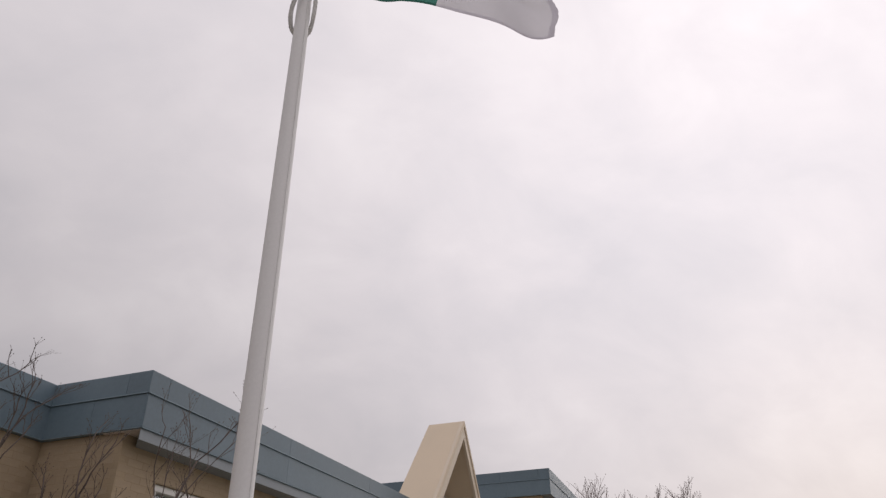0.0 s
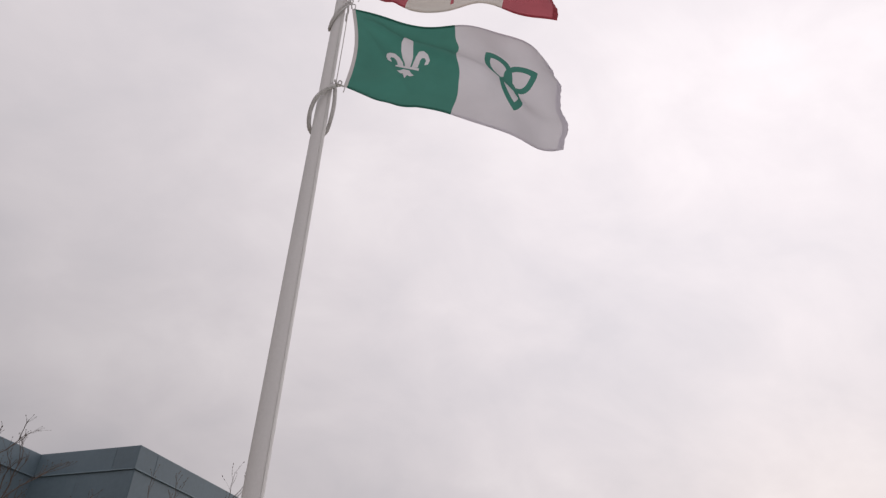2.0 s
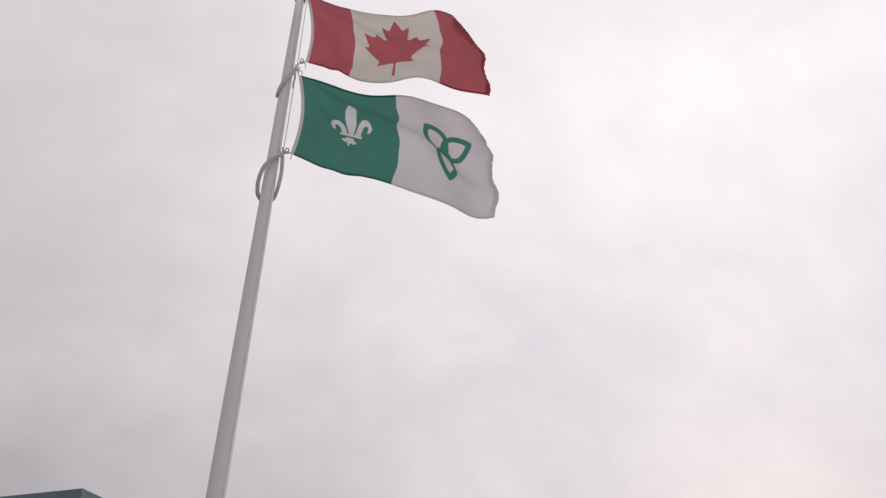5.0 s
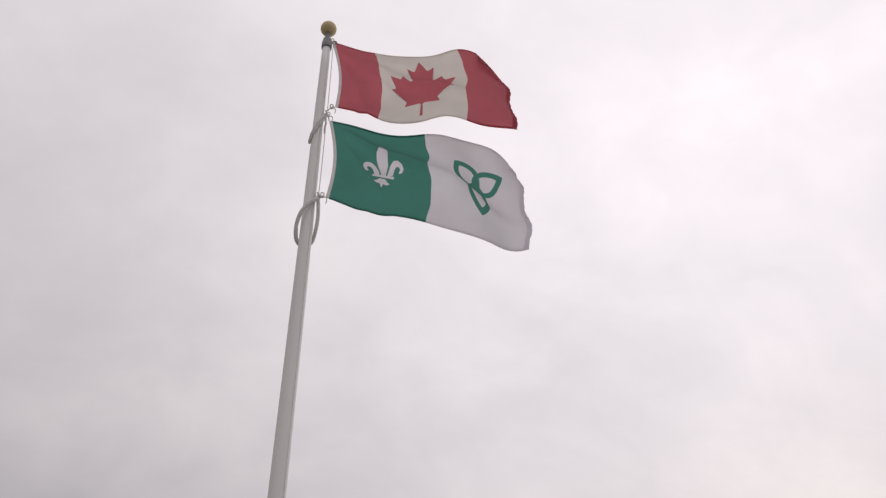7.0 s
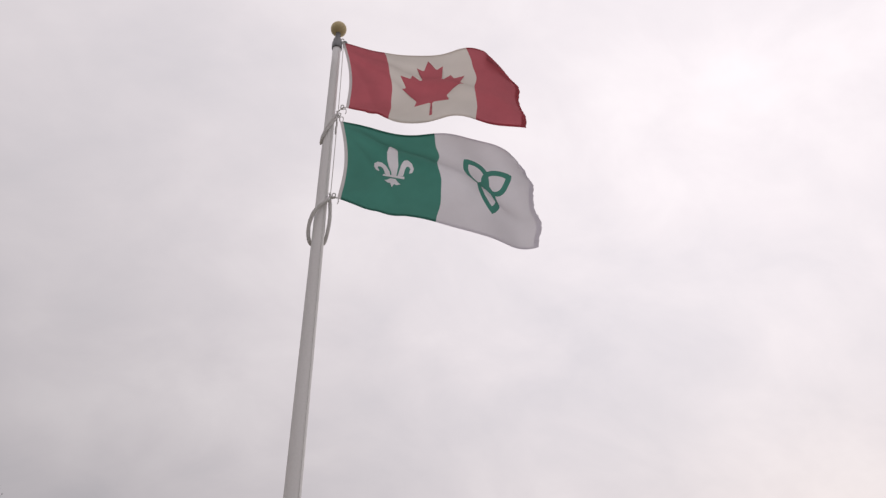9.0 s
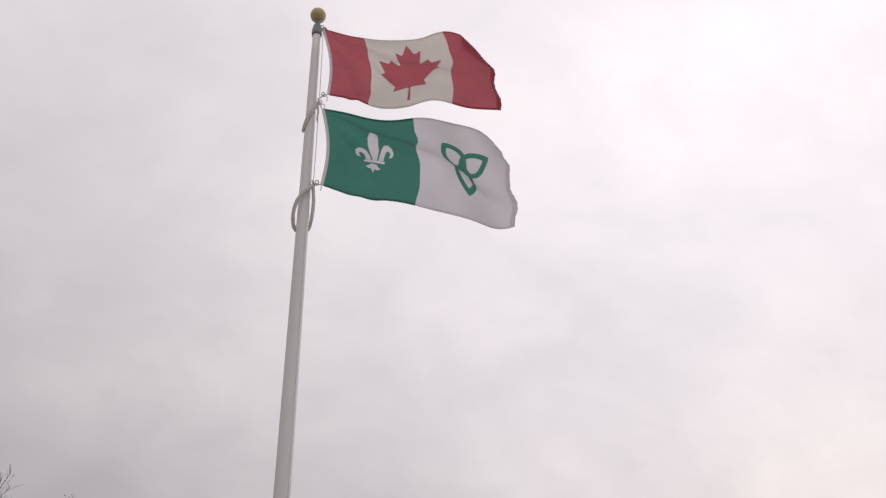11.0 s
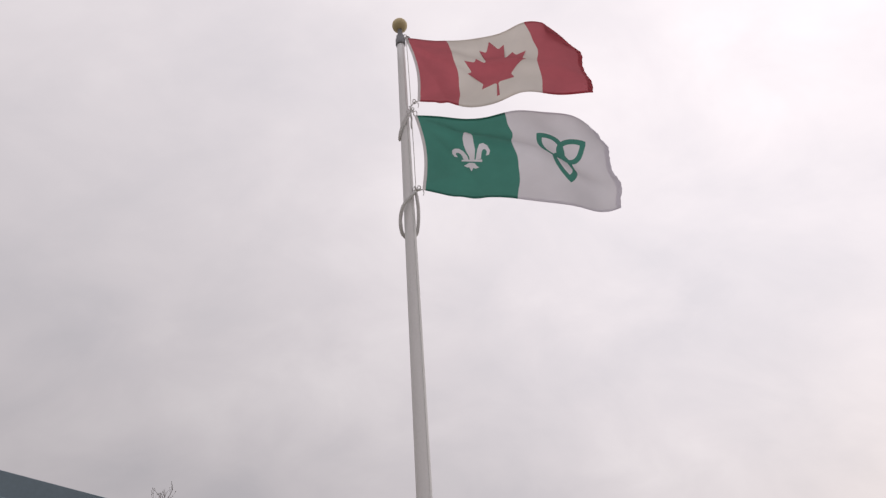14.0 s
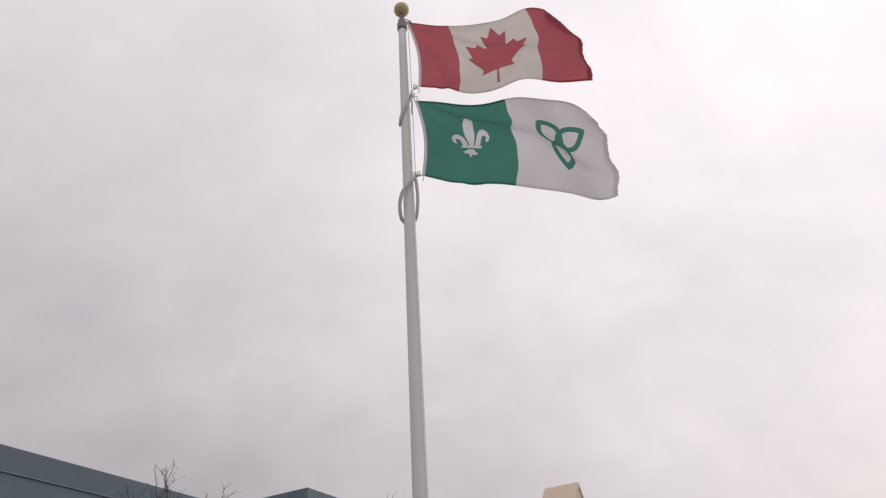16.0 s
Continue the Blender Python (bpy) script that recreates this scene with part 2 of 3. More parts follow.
# ---- the low building: its own axes, x out of the long wall, y along it ----
PLACE = pose(-0.988, 3.699, 0, 0, 0, -35.176)
TOP, BAND, FOOT = 3.929, 3.698, 3.356      # parapet top, foot of the coping, foot of the fascia
BACK, STEP, NEAR = -10.0, -1.213, -14.0


def empty(name, label, category, kind="structure", m=PLACE):
    ob = new(name)
    ob.matrix_world = m
    return tagged(ob, label, category, kind=kind)


def coping_run(parent, cuts, make):
    """Coping panels laid end to end, with a fine gap at each seam."""
    for a, b in zip(cuts, cuts[1:]):
        bm = make(min(a, b) + 0.0008, max(a, b) - 0.0008)
        part("coping_panel", bm, SLATE, parent)


def metal_edge(parent, outer, sign, axis, cuts_top, cuts_low, top, band, foot, inner=0.28):
    """One straight length of parapet cladding. axis 'y': the panels run along y at x = outer and face +x."""
    def slab(a, b, near, far, z0, z1, bevel=0.004):
        lo, hi = sorted((outer - sign * near, outer - sign * far))
        return one_box(lo, hi, a, b, z0, z1, bevel=bevel) if axis == "y" else one_box(a, b, lo, hi, z0, z1, bevel=bevel)
    coping_run(parent, cuts_top, lambda a, b: slab(a, b, 0.0, inner, band, top))
    for a, b in zip(cuts_low, cuts_low[1:]):
        a, b = sorted((a, b))
        part("fascia_panel", slab(a + 0.0008, b - 0.0008, 0.010, 0.05, foot + 0.012, band - 0.004, 0.002), SLATE, parent)
        part("drip_edge", slab(a + 0.001, b - 0.001, 0.006, 0.05, foot, foot + 0.010, 0.002), SLATE_LIT_EDGE, parent)
        part("drip_edge", slab(a + 0.001, b - 0.001, -0.007, 0.010, band - 0.003, band + 0.008, 0.002), SLATE_LIT_EDGE, parent)


parapet = empty("parapet", "slate-blue sheet-metal parapet cladding round the flat roof", "parapet")
long_cuts = [0.276, 2.67, 5.11, 7.55, 9.99, 11.95]
metal_edge(parapet, 0.0, 1, "y", long_cuts, [0.0165] + long_cuts[1:], TOP, BAND, FOOT)
metal_edge(parapet, 0.0, -1, "x", [STEP, -0.276], [STEP - 0.015, -0.659, -0.0165], TOP, BAND, FOOT)
metal_edge(parapet, STEP, 1, "y", [0.276, -1.10, -3.54, -5.98, -8.42, -10.86, NEAR], [0.014, -1.85, -4.29, -6.73, -9.17, -11.61, NEAR], TOP, BAND, FOOT)
part("corner_cap", one_box(-0.2745, 0.0, 0.0, 0.2745, BAND, TOP, bevel=0.004), SLATE, parapet)
eave = one_box(-0.262, -0.028, 0.028, 11.95, FOOT - 0.105, FOOT - 0.002)
for v in eave.verts:
    if v.co.y < 1:
        v.co.y = 0.028 + (-0.028 - v.co.x)      # mitred at the corner
part("eave_board", eave, SOFFIT, parapet, "pale blue-grey eave board")
# taupe here stands in for brown light bounced up from the brickwork
part("soffit_panel", one_box(-0.48, -0.03, 0.03, 0.30, FOOT - 0.010, FOOT - 0.0025), TAUPE, parapet, "soffit board at the corner, coloured brown for light off the brick")
part("upstand", one_box(-0.27, -0.052, 0.052, 11.95, FOOT + 0.002, BAND - 0.002), SLATE_LIT_EDGE, parapet)
part("upstand", one_box(STEP - 0.25, -0.272, 0.052, 0.26, FOOT + 0.002, BAND - 0.002), SLATE_LIT_EDGE, parapet)
part("upstand", one_box(STEP - 0.25, STEP - 0.052, NEAR, 0.05, FOOT + 0.002, BAND - 0.002), SLATE_LIT_EDGE, parapet)

roof = thing("roof", one_box(BACK, -0.30, 0.30, 11.9, 3.55, 3.68), ROOFING, "flat grey gravel roof behind the parapet", "roof", PLACE, "structure")
box_bm = one_box(BACK, STEP - 0.32, NEAR, 0.295, 3.55, 3.68)
part("roof_sheet", box_bm, ROOFING, roof)

# long wall with one window opening
WALL = -0.25
W0, W1, S0, S1 = 0.62, 2.30, 1.00, 2.985
bm = bmesh.new()
box(bm, WALL - 0.25, WALL, 0.07, W0, 0, FOOT - 0.106)
box(bm, WALL - 0.25, WALL, W1, 11.95, 0, FOOT - 0.106)
box(bm, WALL - 0.25, WALL, W0, W1, 0, S0)
box(bm, WALL - 0.25, WALL, W0, W1, S1, FOOT - 0.106)
box(bm, WALL - 0.25, WALL - 0.014, 0.07, 11.95, FOOT - 0.1055, FOOT - 0.001)
wall_east = thing("wall_east", bm, BRICK, "buff brick wall under the pale soffit", "wall", PLACE, "structure")
wall_step = thing("wall_step", one_box(STEP - 0.07, WALL - 0.255, 0.07, 0.32, 0, FOOT - 0.001), BRICK, "short buff brick return wall in the corner", "wall", PLACE, "structure")
wall_front = thing("wall_front", one_box(STEP - 0.32, STEP - 0.075, NEAR, 0.32, 0, FOOT - 0.001), BRICK, "long buff brick wall beside bare shrubs", "wall", PLACE, "structure")
thing("wall_west", one_box(BACK, BACK + 0.25, NEAR + 0.26, 11.9, 0, 3.6), PLASTER, "plain closing wall of the low building", "wall", PLACE, "structure")
thing("wall_south", one_box(BACK, STEP - 0.33, NEAR, NEAR + 0.25, 0, 3.6), PLASTER, "plain end wall of the low building", "wall", PLACE, "structure")
thing("floor", one_box(BACK + 0.26, WALL - 0.26, 0.33, 11.9, 0.0, 0.06), PLASTER, "plain floor inside the low building", "floor", PLACE, "structure")

window = empty("window_1", "white-framed window below the soffit", "window")
for a in ((W0, W0 + 0.07), (W1 - 0.07, W1), ((W0 + W1) / 2 - 0.03, (W0 + W1) / 2 + 0.03)):
    part("window_frame", one_box(WALL - 0.16, WALL - 0.03, *a, S0 + 0.06, S1 - 0.075, bevel=0.006), FRAME_PAINT, window)
part("window_frame", one_box(WALL - 0.16, WALL - 0.03, W0, W1, S1 - 0.07, S1 - 0.002, bevel=0.006), FRAME_PAINT, window)
part("window_sill", one_box(WALL - 0.2, WALL + 0.05, W0 - 0.03, W1 + 0.03, S0 + 0.002, S0 + 0.055, bevel=0.008), FRAME_PAINT, window)
for a, b in ((W0 + 0.072, (W0 + W1) / 2 - 0.032), ((W0 + W1) / 2 + 0.032, W1 - 0.072)):
    pane = part("pane", one_box(WALL - 0.10, WALL - 0.094, a, b, S0 + 0.06, S1 - 0.075), GLASS, window)
    pane.visible_shadow = False

# ---- the steep tan entrance gable on the long wall ----
gable = empty("entrance_gable", "steep tan A-shaped gable rising over the blue parapet", "gable", kind="")
G0, G1, RIDGE_Y, RIDGE_Z = -0.333, 0.451, 8.665, 5.787
LEFT, RIGHT, BASE = 0.935, 0.690, 3.05


def sloped(bm, x0, x1, side, thick, z_base, lift=0.0):
    """A slab along one slope of the gable."""
    drop = RIDGE_Z - z_base
    y0, y1 = RIDGE_Y, RIDGE_Y + side * drop
    over = thick / abs(side)
    ends = [(y0, RIDGE_Z + lift), (y1, z_base), (y1 - math.copysign(thick, side), z_base), (y0, RIDGE_Z - over)]
    rows = [[bm.verts.new((x, y, z)) for y, z in ends] for x in (x0, x1)]
    for k in range(4):
        bm.faces.new((rows[0][k], rows[0][(k + 1) % 4], rows[1][(k + 1) % 4], rows[1][k]))
    bm.faces.new(rows[0][::-1])
    bm.faces.new(rows[1])
    bmesh.ops.recalc_face_normals(bm, faces=bm.faces)
    return bm


part("slope_panel", sloped(bmesh.new(), G0, G1 - 0.06, -LEFT, 0.30, BASE), TAN, gable)
part("slope_panel", sloped(bmesh.new(), G0, G1 - 0.06, RIGHT, 0.24, BASE), TAN, gable)
part("barge_board", sloped(bmesh.new(), G1 - 0.058, G1, -LEFT, 0.33, BASE), TRIM, gable, "pale tan edge board")
part("barge_board", sloped(bmesh.new(), G1 - 0.058, G1, RIGHT, 0.27, BASE), TRIM, gable, "pale tan edge board")
part("edge_strip", sloped(bmesh.new(), G1 + 0.002, G1 + 0.02, -LEFT, 0.10, BASE), TAN, gable)
part("edge_strip", sloped(bmesh.new(), G1 + 0.002, G1 + 0.02, RIGHT, 0.08, BASE), TAN, gable)
bm = bmesh.new()
bm.faces.new([bm.verts.new((G0 + 0.10, y, z)) for y, z in ((RIDGE_Y - LEFT * 2.7, BASE), (RIDGE_Y + RIGHT * 2.7, BASE), (RIDGE_Y, RIDGE_Z - 0.15))])
bmesh.ops.solidify(bm, geom=bm.faces[:], thickness=0.05)
part("infill_board", bm, TAUPE, gable, "shaded taupe board inside the gable")
part("tie_beam", one_box(G0 + 0.02, G1 - 0.08, RIDGE_Y - LEFT * 2.6, RIDGE_Y + RIGHT * 2.6, BASE - 0.12, BASE + 0.02, bevel=0.01), TRIM, gable)

# ---- the taller block behind ----
HIGH, BX = 5.443, 1.533
high_edge = empty("high_parapet", "slate-blue sheet-metal parapet of the taller block", "parapet")
metal_edge(high_edge, 12.0, -1, "x", [-4.6, -2.16, 0.28, BX - 0.28], [-4.6, -2.0, 0.44, BX - 0.0165], HIGH, HIGH - 0.25, HIGH - 0.61)
metal_edge(high_edge, BX, 1, "y", [12.278, 14.7, 17.1, 19.6, 22.0], [12.0165, 14.7, 17.1, 19.6, 22.0], HIGH, HIGH - 0.25, HIGH - 0.61)
part("corner_cap", one_box(BX - 0.2785, BX, 12.0, 12.2765, HIGH - 0.25, HIGH, bevel=0.004), SLATE, high_edge)
part("soffit_panel", one_box(BX - 0.3, BX - 0.052, 12.05, 22.0, HIGH - 0.608, HIGH - 0.595), SOFFIT, high_edge, "pale grey soffit strip")
bm = bmesh.new()
box(bm, -8.0, BX - 0.25, 12.07, 12.32, 0, HIGH - 0.45)
box(bm, BX - 0.5, BX - 0.25, 12.325, 22.0, 0, HIGH - 0.45)
box(bm, -8.0, BX - 0.505, 21.7, 22.0, 0, HIGH - 0.45)
box(bm, -8.0, -7.75, 12.325, 21.69, 0, HIGH - 0.45)
thing("wall_high", bm, BRICK, "buff brick wall of the taller block", "wall", PLACE, "structure")
thing("high_roof", one_box(-8.0, BX - 0.3, 12.3, 22.0, HIGH - 0.44, HIGH - 0.3), ROOFING, "flat grey roof of the taller block", "roof", PLACE, "structure")

# ---- flagpole ----
def lathe(bm, profile, sides=32):
    """A turned body from (radius, height) pairs."""
    rings = [[bm.verts.new((r * math.cos(a), r * math.sin(a), z)) for a in (2 * math.pi * k / sides for k in range(sides))] for r, z in profile]
    for a, b in zip(rings, rings[1:]):
        for k in range(sides):
            bm.faces.new((a[k], a[(k + 1) % sides], b[(k + 1) % sides], b[k]))
    bm.faces.new(rings[0][::-1])
    bm.faces.new(rings[-1])
    return bm


def pole_radius(z):
    return float(np.interp(z, (0, 2, 4.5, 7.5), (0.0580, 0.0545, 0.0495, 0.0388)))


LEAN = pose(0, 0, 0, -0.06, -0.11, 0)     # the pole stands a hair out of plumb
flagpole = empty("flagpole", "tall tapered satin aluminium flagpole with a gold ball", "flagpole", kind="", m=LEAN)
part("shaft", lathe(bmesh.new(), [(pole_radius(z), z) for z in np.linspace(0, 7.48, 26)]), ALU, flagpole, smooth=True)
part("truck", lathe(bmesh.new(), [(0.037, 7.44), (0.048, 7.45), (0.050, 7.465), (0.050, 7.535), (0.042, 7.545), (0.042, 7.59), (0.030, 7.61), (0.024, 7.66), (0.024, 7.72)]), CAST, flagpole, "dull grey cast truck", smooth=True)
part("ball", lathe(bmesh.new(), [(max(0.002, 0.079 * math.sin(a)), 7.775 - 0.079 * math.cos(a)) for a in np.linspace(0.0, math.pi, 22)]), GOLD, flagpole, "weathered gold ball", smooth=True)
part("pulley_hook", tube(bmesh.new(), curve_through([(0.045, -0.01, 7.56), (0.075, -0.012, 7.585), (0.095, -0.012, 7.56), (0.085, -0.012, 7.53), (0.07, -0.012, 7.535)], 4), 0.006), CAST, flagpole)


def round_pole(z, turn, gap):
    """A point beside the pole at a height; turn in degrees from the pole's right-hand side, going round in front."""
    r = pole_radius(z) + gap
    return (r * math.cos(radians(turn)), -r * math.sin(radians(turn)), z)


halyard = empty("halyard", "thin pale halyard cord running down the flagpole", "rope", kind="", m=LEAN)
part("cord", tube(bmesh.new(), curve_through([(0.058, -0.02, 7.52), (0.063, -0.02, 7.05), (0.066, -0.02, 6.54)], 6), 0.003), CORD, halyard)
part("cord", tube(bmesh.new(), curve_through([(0.062, -0.03, 6.50), (0.064, -0.03, 6.0), (0.062, -0.03, 5.49)], 6), 0.003), CORD, halyard)
part("cord", tube(bmesh.new(), curve_through([round_pole(z, turn, 0.0012) for z, turn in ((7.45, 62), (6.8, 66), (6.2, 66), (5.5, 63), (4.9, 60), (4.4, 56), (3.9, 54), (3.2, 52), (2.2, 50), (1.2, 48))], 8), 0.0022), ROPE, halyard)

hitch = empty("rope_hitch", "grey rope wound aslant round the flagpole between the flags", "rope", kind="", m=LEAN)
part("rope_turn", laid_rope([round_pole(z, turn, 0.009) for z, turn in ((6.50, 10), (6.44, 45), (6.36, 80), (6.28, 115), (6.20, 150), (6.16, 178), (6.15, 205), (6.17, 235))], 0.0125, 24), ROPE, hitch)
part("rope_turn", laid_rope([round_pole(z, turn, 0.012) for z, turn in ((6.46, 5), (6.40, 40), (6.32, 75), (6.24, 110), (6.165, 148), (6.13, 178), (6.13, 205))], 0.0125, 24), ROPE, hitch)
part("knot", laid_rope([(0.056, -0.015, 6.54), (0.063, -0.02, 6.48), (0.057, -0.03, 6.42), (0.064, -0.02, 6.36), (0.057, -0.03, 6.30), (0.060, -0.02, 6.24)], 0.009, 26), ROPE, hitch)

coil = empty("rope_loop", "loose thick grey rope loop hanging round the flagpole", "rope", kind="", m=LEAN)
part("rope_strand", laid_rope([(0.058, -0.03, 5.48), (0.034, -0.066, 5.42), (-0.010, -0.074, 5.36), (-0.054, -0.062, 5.29), (-0.076, -0.03, 5.21), (-0.078, 0.0, 5.14), (-0.066, 0.03, 5.085), (-0.04, 0.058, 5.06), (0.0, 0.062, 5.05)], 0.0175, 24), ROPE, coil)
part("rope_strand", laid_rope([(0.058, -0.03, 5.48), (0.066, -0.035, 5.40), (0.073, -0.03, 5.29), (0.070, -0.01, 5.18), (0.060, 0.03, 5.10), (0.035, 0.058, 5.06), (0.0, 0.062, 5.045)], 0.0170, 24), ROPE, coil)
part("knot", laid_rope([(0.062, -0.02, 5.53), (0.052, -0.05, 5.51), (0.068, -0.05, 5.48), (0.076, -0.02, 5.495), (0.062, -0.01, 5.52), (0.055, -0.04, 5.46)], 0.010, 20), ROPE, coil)


# ---- flags ----
def flag_surface(top, hoist, fly, wind, droop, lift, waves, sway, phase, skew, belly, twist, bow, crease, fold):
    """The wind-blown cloth: s runs along the fly, t down the hoist, both from 0 to 1.
    wind: degrees by which the flag streams towards the viewer; droop, lift: fall of the free end in metres and its rise at the very end;
    waves, sway, phase, skew: the billows; belly: the slack of the lower edge; twist: how far the foot swings out; fold: a turned-back corner."""
    ns, nt = 128, 60
    sv, tv = np.linspace(0, 1, ns + 1)[:, None], np.linspace(0, 1, nt + 1)[None, :]
    # out-of-plane billows that grow towards the free end and run aslant down the cloth
    billow = sway * sv ** 0.75 * (np.sin(2 * np.pi * waves * sv + phase + skew * tv) - np.sin(phase + skew * tv) * (1 - sv) ** 2)
    flutter = 0.030 * sv ** 2 * np.sin(2 * np.pi * 3.1 * sv - 4.5 * tv + 1.7 * phase)
    # creases that fan out from the two held corners, sharper on one side
    high, low = np.arctan2(tv * hoist, sv * fly + 0.10), np.arctan2((1 - tv) * hoist, sv * fly + 0.10)
    reach = np.minimum(1, 5 * sv) * np.exp(-1.6 * sv)
    fan = crease * reach * (np.abs(np.sin(6.5 * high + phase)) - 0.5 + 0.7 * np.sin(8.0 * low + 2 * phase))
    off = (tv - 0.10 - 0.70 * sv) / 0.10
    furrow = -1.5 * crease * np.sin(np.pi * sv) * np.exp(-off * off)
    out = billow + flutter + fan + furrow + twist * tv * sv ** 0.9
    down = droop * sv ** 0.95 - lift * sv ** 4 + belly * np.sin(np.pi * sv ** 1.15) * (tv - 0.2) + 0.020 * np.sin(2 * np.pi * 1.3 * sv + phase) * sv
    sunk = np.sqrt(np.maximum(0.3, 1 - (np.gradient(out, 1 / nt, axis=1) / hoist) ** 2))
    z = top - down - np.concatenate([np.zeros((ns + 1, 1)), np.cumsum(sunk[:, 1:] * hoist / nt, axis=1)], axis=1)
    step = fly / ns
    run = np.sqrt(np.maximum((0.35 * step) ** 2, step ** 2 - np.diff(out, axis=0) ** 2 - np.diff(z, axis=0) ** 2))
    along = np.concatenate([np.zeros((1, nt + 1)), np.cumsum(run, axis=0)])
    c, d = math.cos(radians(wind)), math.sin(radians(wind))
    edge = bow[0] + bow[1] * tv + bow[2] * np.sin(np.pi * tv)
    net = np.stack([edge + along * c + out * d, -0.02 - along * d + out * c, z], axis=2)

    def flat(s, t):
        i, j = min(ns - 1, max(0, int(s * ns))), min(nt - 1, max(0, int(t * nt)))
        u, v = s * ns - i, t * nt - j
        return (net[i, j] * (1 - u) + net[i + 1, j] * u) * (1 - v) + (net[i, j + 1] * (1 - u) + net[i + 1, j + 1] * u) * v

    # the turned-back upper corner of the free end: cloth beyond the crease line lies mirrored on the rest
    f0, f1 = fold
    way = np.array([(1 - f0) * fly, f1 * hoist])
    way = way / np.linalg.norm(way)

    def at(s, t):
        fray = 0.003 * max(0.0, s - 0.97) / 0.03 * math.sin(61 * t + 9 * math.sin(17 * t + phase))
        rel = np.array([(s - f0) * fly, t * hoist])
        beyond = rel[0] * way[1] - rel[1] * way[0]
        if beyond <= 0:
            return Vector(flat(s, t)) + Vector((fray, 0, 0))
        foot = way * float(rel @ way)
        back = 2 * foot - rel
        lifted = min(0.028, 0.35 * beyond) + 0.10 * beyond
        p = Vector(flat(min(1.0, f0 + back[0] / fly), min(1.0, max(0.0, back[1] / hoist))))
        return p + Vector((-d * 0.3, -1.0, -0.25)) * lifted
    return at


def cloth(name, at, s0, s1, t0, t1, material, parent, label=""):
    bm = bmesh.new()
    ns, nt = max(2, round(96 * (s1 - s0))), max(2, round(44 * (t1 - t0)))
    rows = [[bm.verts.new(at(s0 + (s1 - s0) * i / ns, t0 + (t1 - t0) * j / nt)) for i in range(ns + 1)] for j in range(nt + 1)]
    for j in range(nt):
        for i in range(ns):
            bm.faces.new((rows[j][i], rows[j + 1][i], rows[j + 1][i + 1], rows[j][i + 1]))
    return part(name, bm, material, parent, label, smooth=True)


def emblem_field(at, s0, s1, shapes, s_mid, t_mid, s_unit, t_unit, field, emblem, parent):
    """A field of cloth with an emblem let into it: one net, cut along the emblem's outline, then laid on the wind-blown form."""
    ns, nt = round(96 * (s1 - s0)), 44
    points = [Vector((s0 + (s1 - s0) * i / ns, j / nt)) for j in range(nt + 1) for i in range(ns + 1)]
    faces = []
    for shape in shapes:
        first = len(points)
        ring = [Vector((s_mid + x * s_unit, t_mid - y * t_unit)) for x, y in shape]
        turn = sum(a.x * b.y - b.x * a.y for a, b in zip(ring, ring[1:] + ring[:1]))
        points += ring if turn > 0 else ring[::-1]
        faces.append(list(range(first, len(points))))
    verts, _, tris, _, _, inside = delaunay_2d_cdt(points, [], faces, 0, 1e-5)
    for keep, (name, material, label) in ((False, field), (True, emblem)):
        bm, made = bmesh.new(), {}
        for tri, ids in zip(tris, inside):
            if bool(ids) == keep:
                corners = []
                for k in tri:
                    if k not in made:
                        made[k] = bm.verts.new(at(verts[k].x, verts[k].y))
                    corners.append(made[k])
                bm.faces.new(corners)
        bmesh.ops.recalc_face_normals(bm, faces=bm.faces)
        part(name, bm, material, parent, label, smooth=True)


def maple_leaf():
    half = [(-90, 2030), (-45, 1167), (-156, 1069), (-1015, 1220), (-899, 900), (-919, 827), (-1860, 65), (-1648, -34), (-1614, -113), (-1800, -685),
            (-1258, -570), (-1185, -608), (-1080, -855), (-657, -401), (-546, -458), (-750, -1510), (-423, -1321), (-332, -1348)]
    pts = half + [(0, -2000)] + [(-x, y) for x, y in reversed(half)]
    return [[(x / 4800, -y / 4800) for x, y in pts]]


def lily():
    """A three-petalled heraldic lily: middle petal, two curled side petals, band and foot."""
    middle = [(0, 0.30), (0.035, 0.25), (0.06, 0.18), (0.066, 0.11), (0.055, 0.04), (0.032, -0.04), (0.026, -0.09), (-0.026, -0.09), (-0.032, -0.04), (-0.055, 0.04), (-0.066, 0.11), (-0.06, 0.18), (-0.035, 0.25)]
    outer = [(0.040, -0.09), (0.052, -0.03), (0.085, 0.04), (0.130, 0.075), (0.178, 0.070), (0.212, 0.035), (0.218, -0.015), (0.195, -0.055)]
    inner = [(0.160, -0.060), (0.168, -0.035), (0.180, -0.015), (0.170, 0.012), (0.145, 0.015), (0.122, -0.005), (0.108, -0.045), (0.098, -0.09)]
    curl = outer + inner
    band = [(-0.115, -0.098), (0.115, -0.098), (0.115, -0.130), (-0.115, -0.130)]
    foot = [(-0.03, -0.138), (0.03, -0.138), (0.058, -0.175), (0.085, -0.195), (0.045, -0.215), (0.022, -0.205), (0, -0.255), (-0.022, -0.205), (-0.045, -0.215), (-0.085, -0.195), (-0.058, -0.175)]
    return [middle, curl, [(-x, y) for x, y in curl], band, foot]


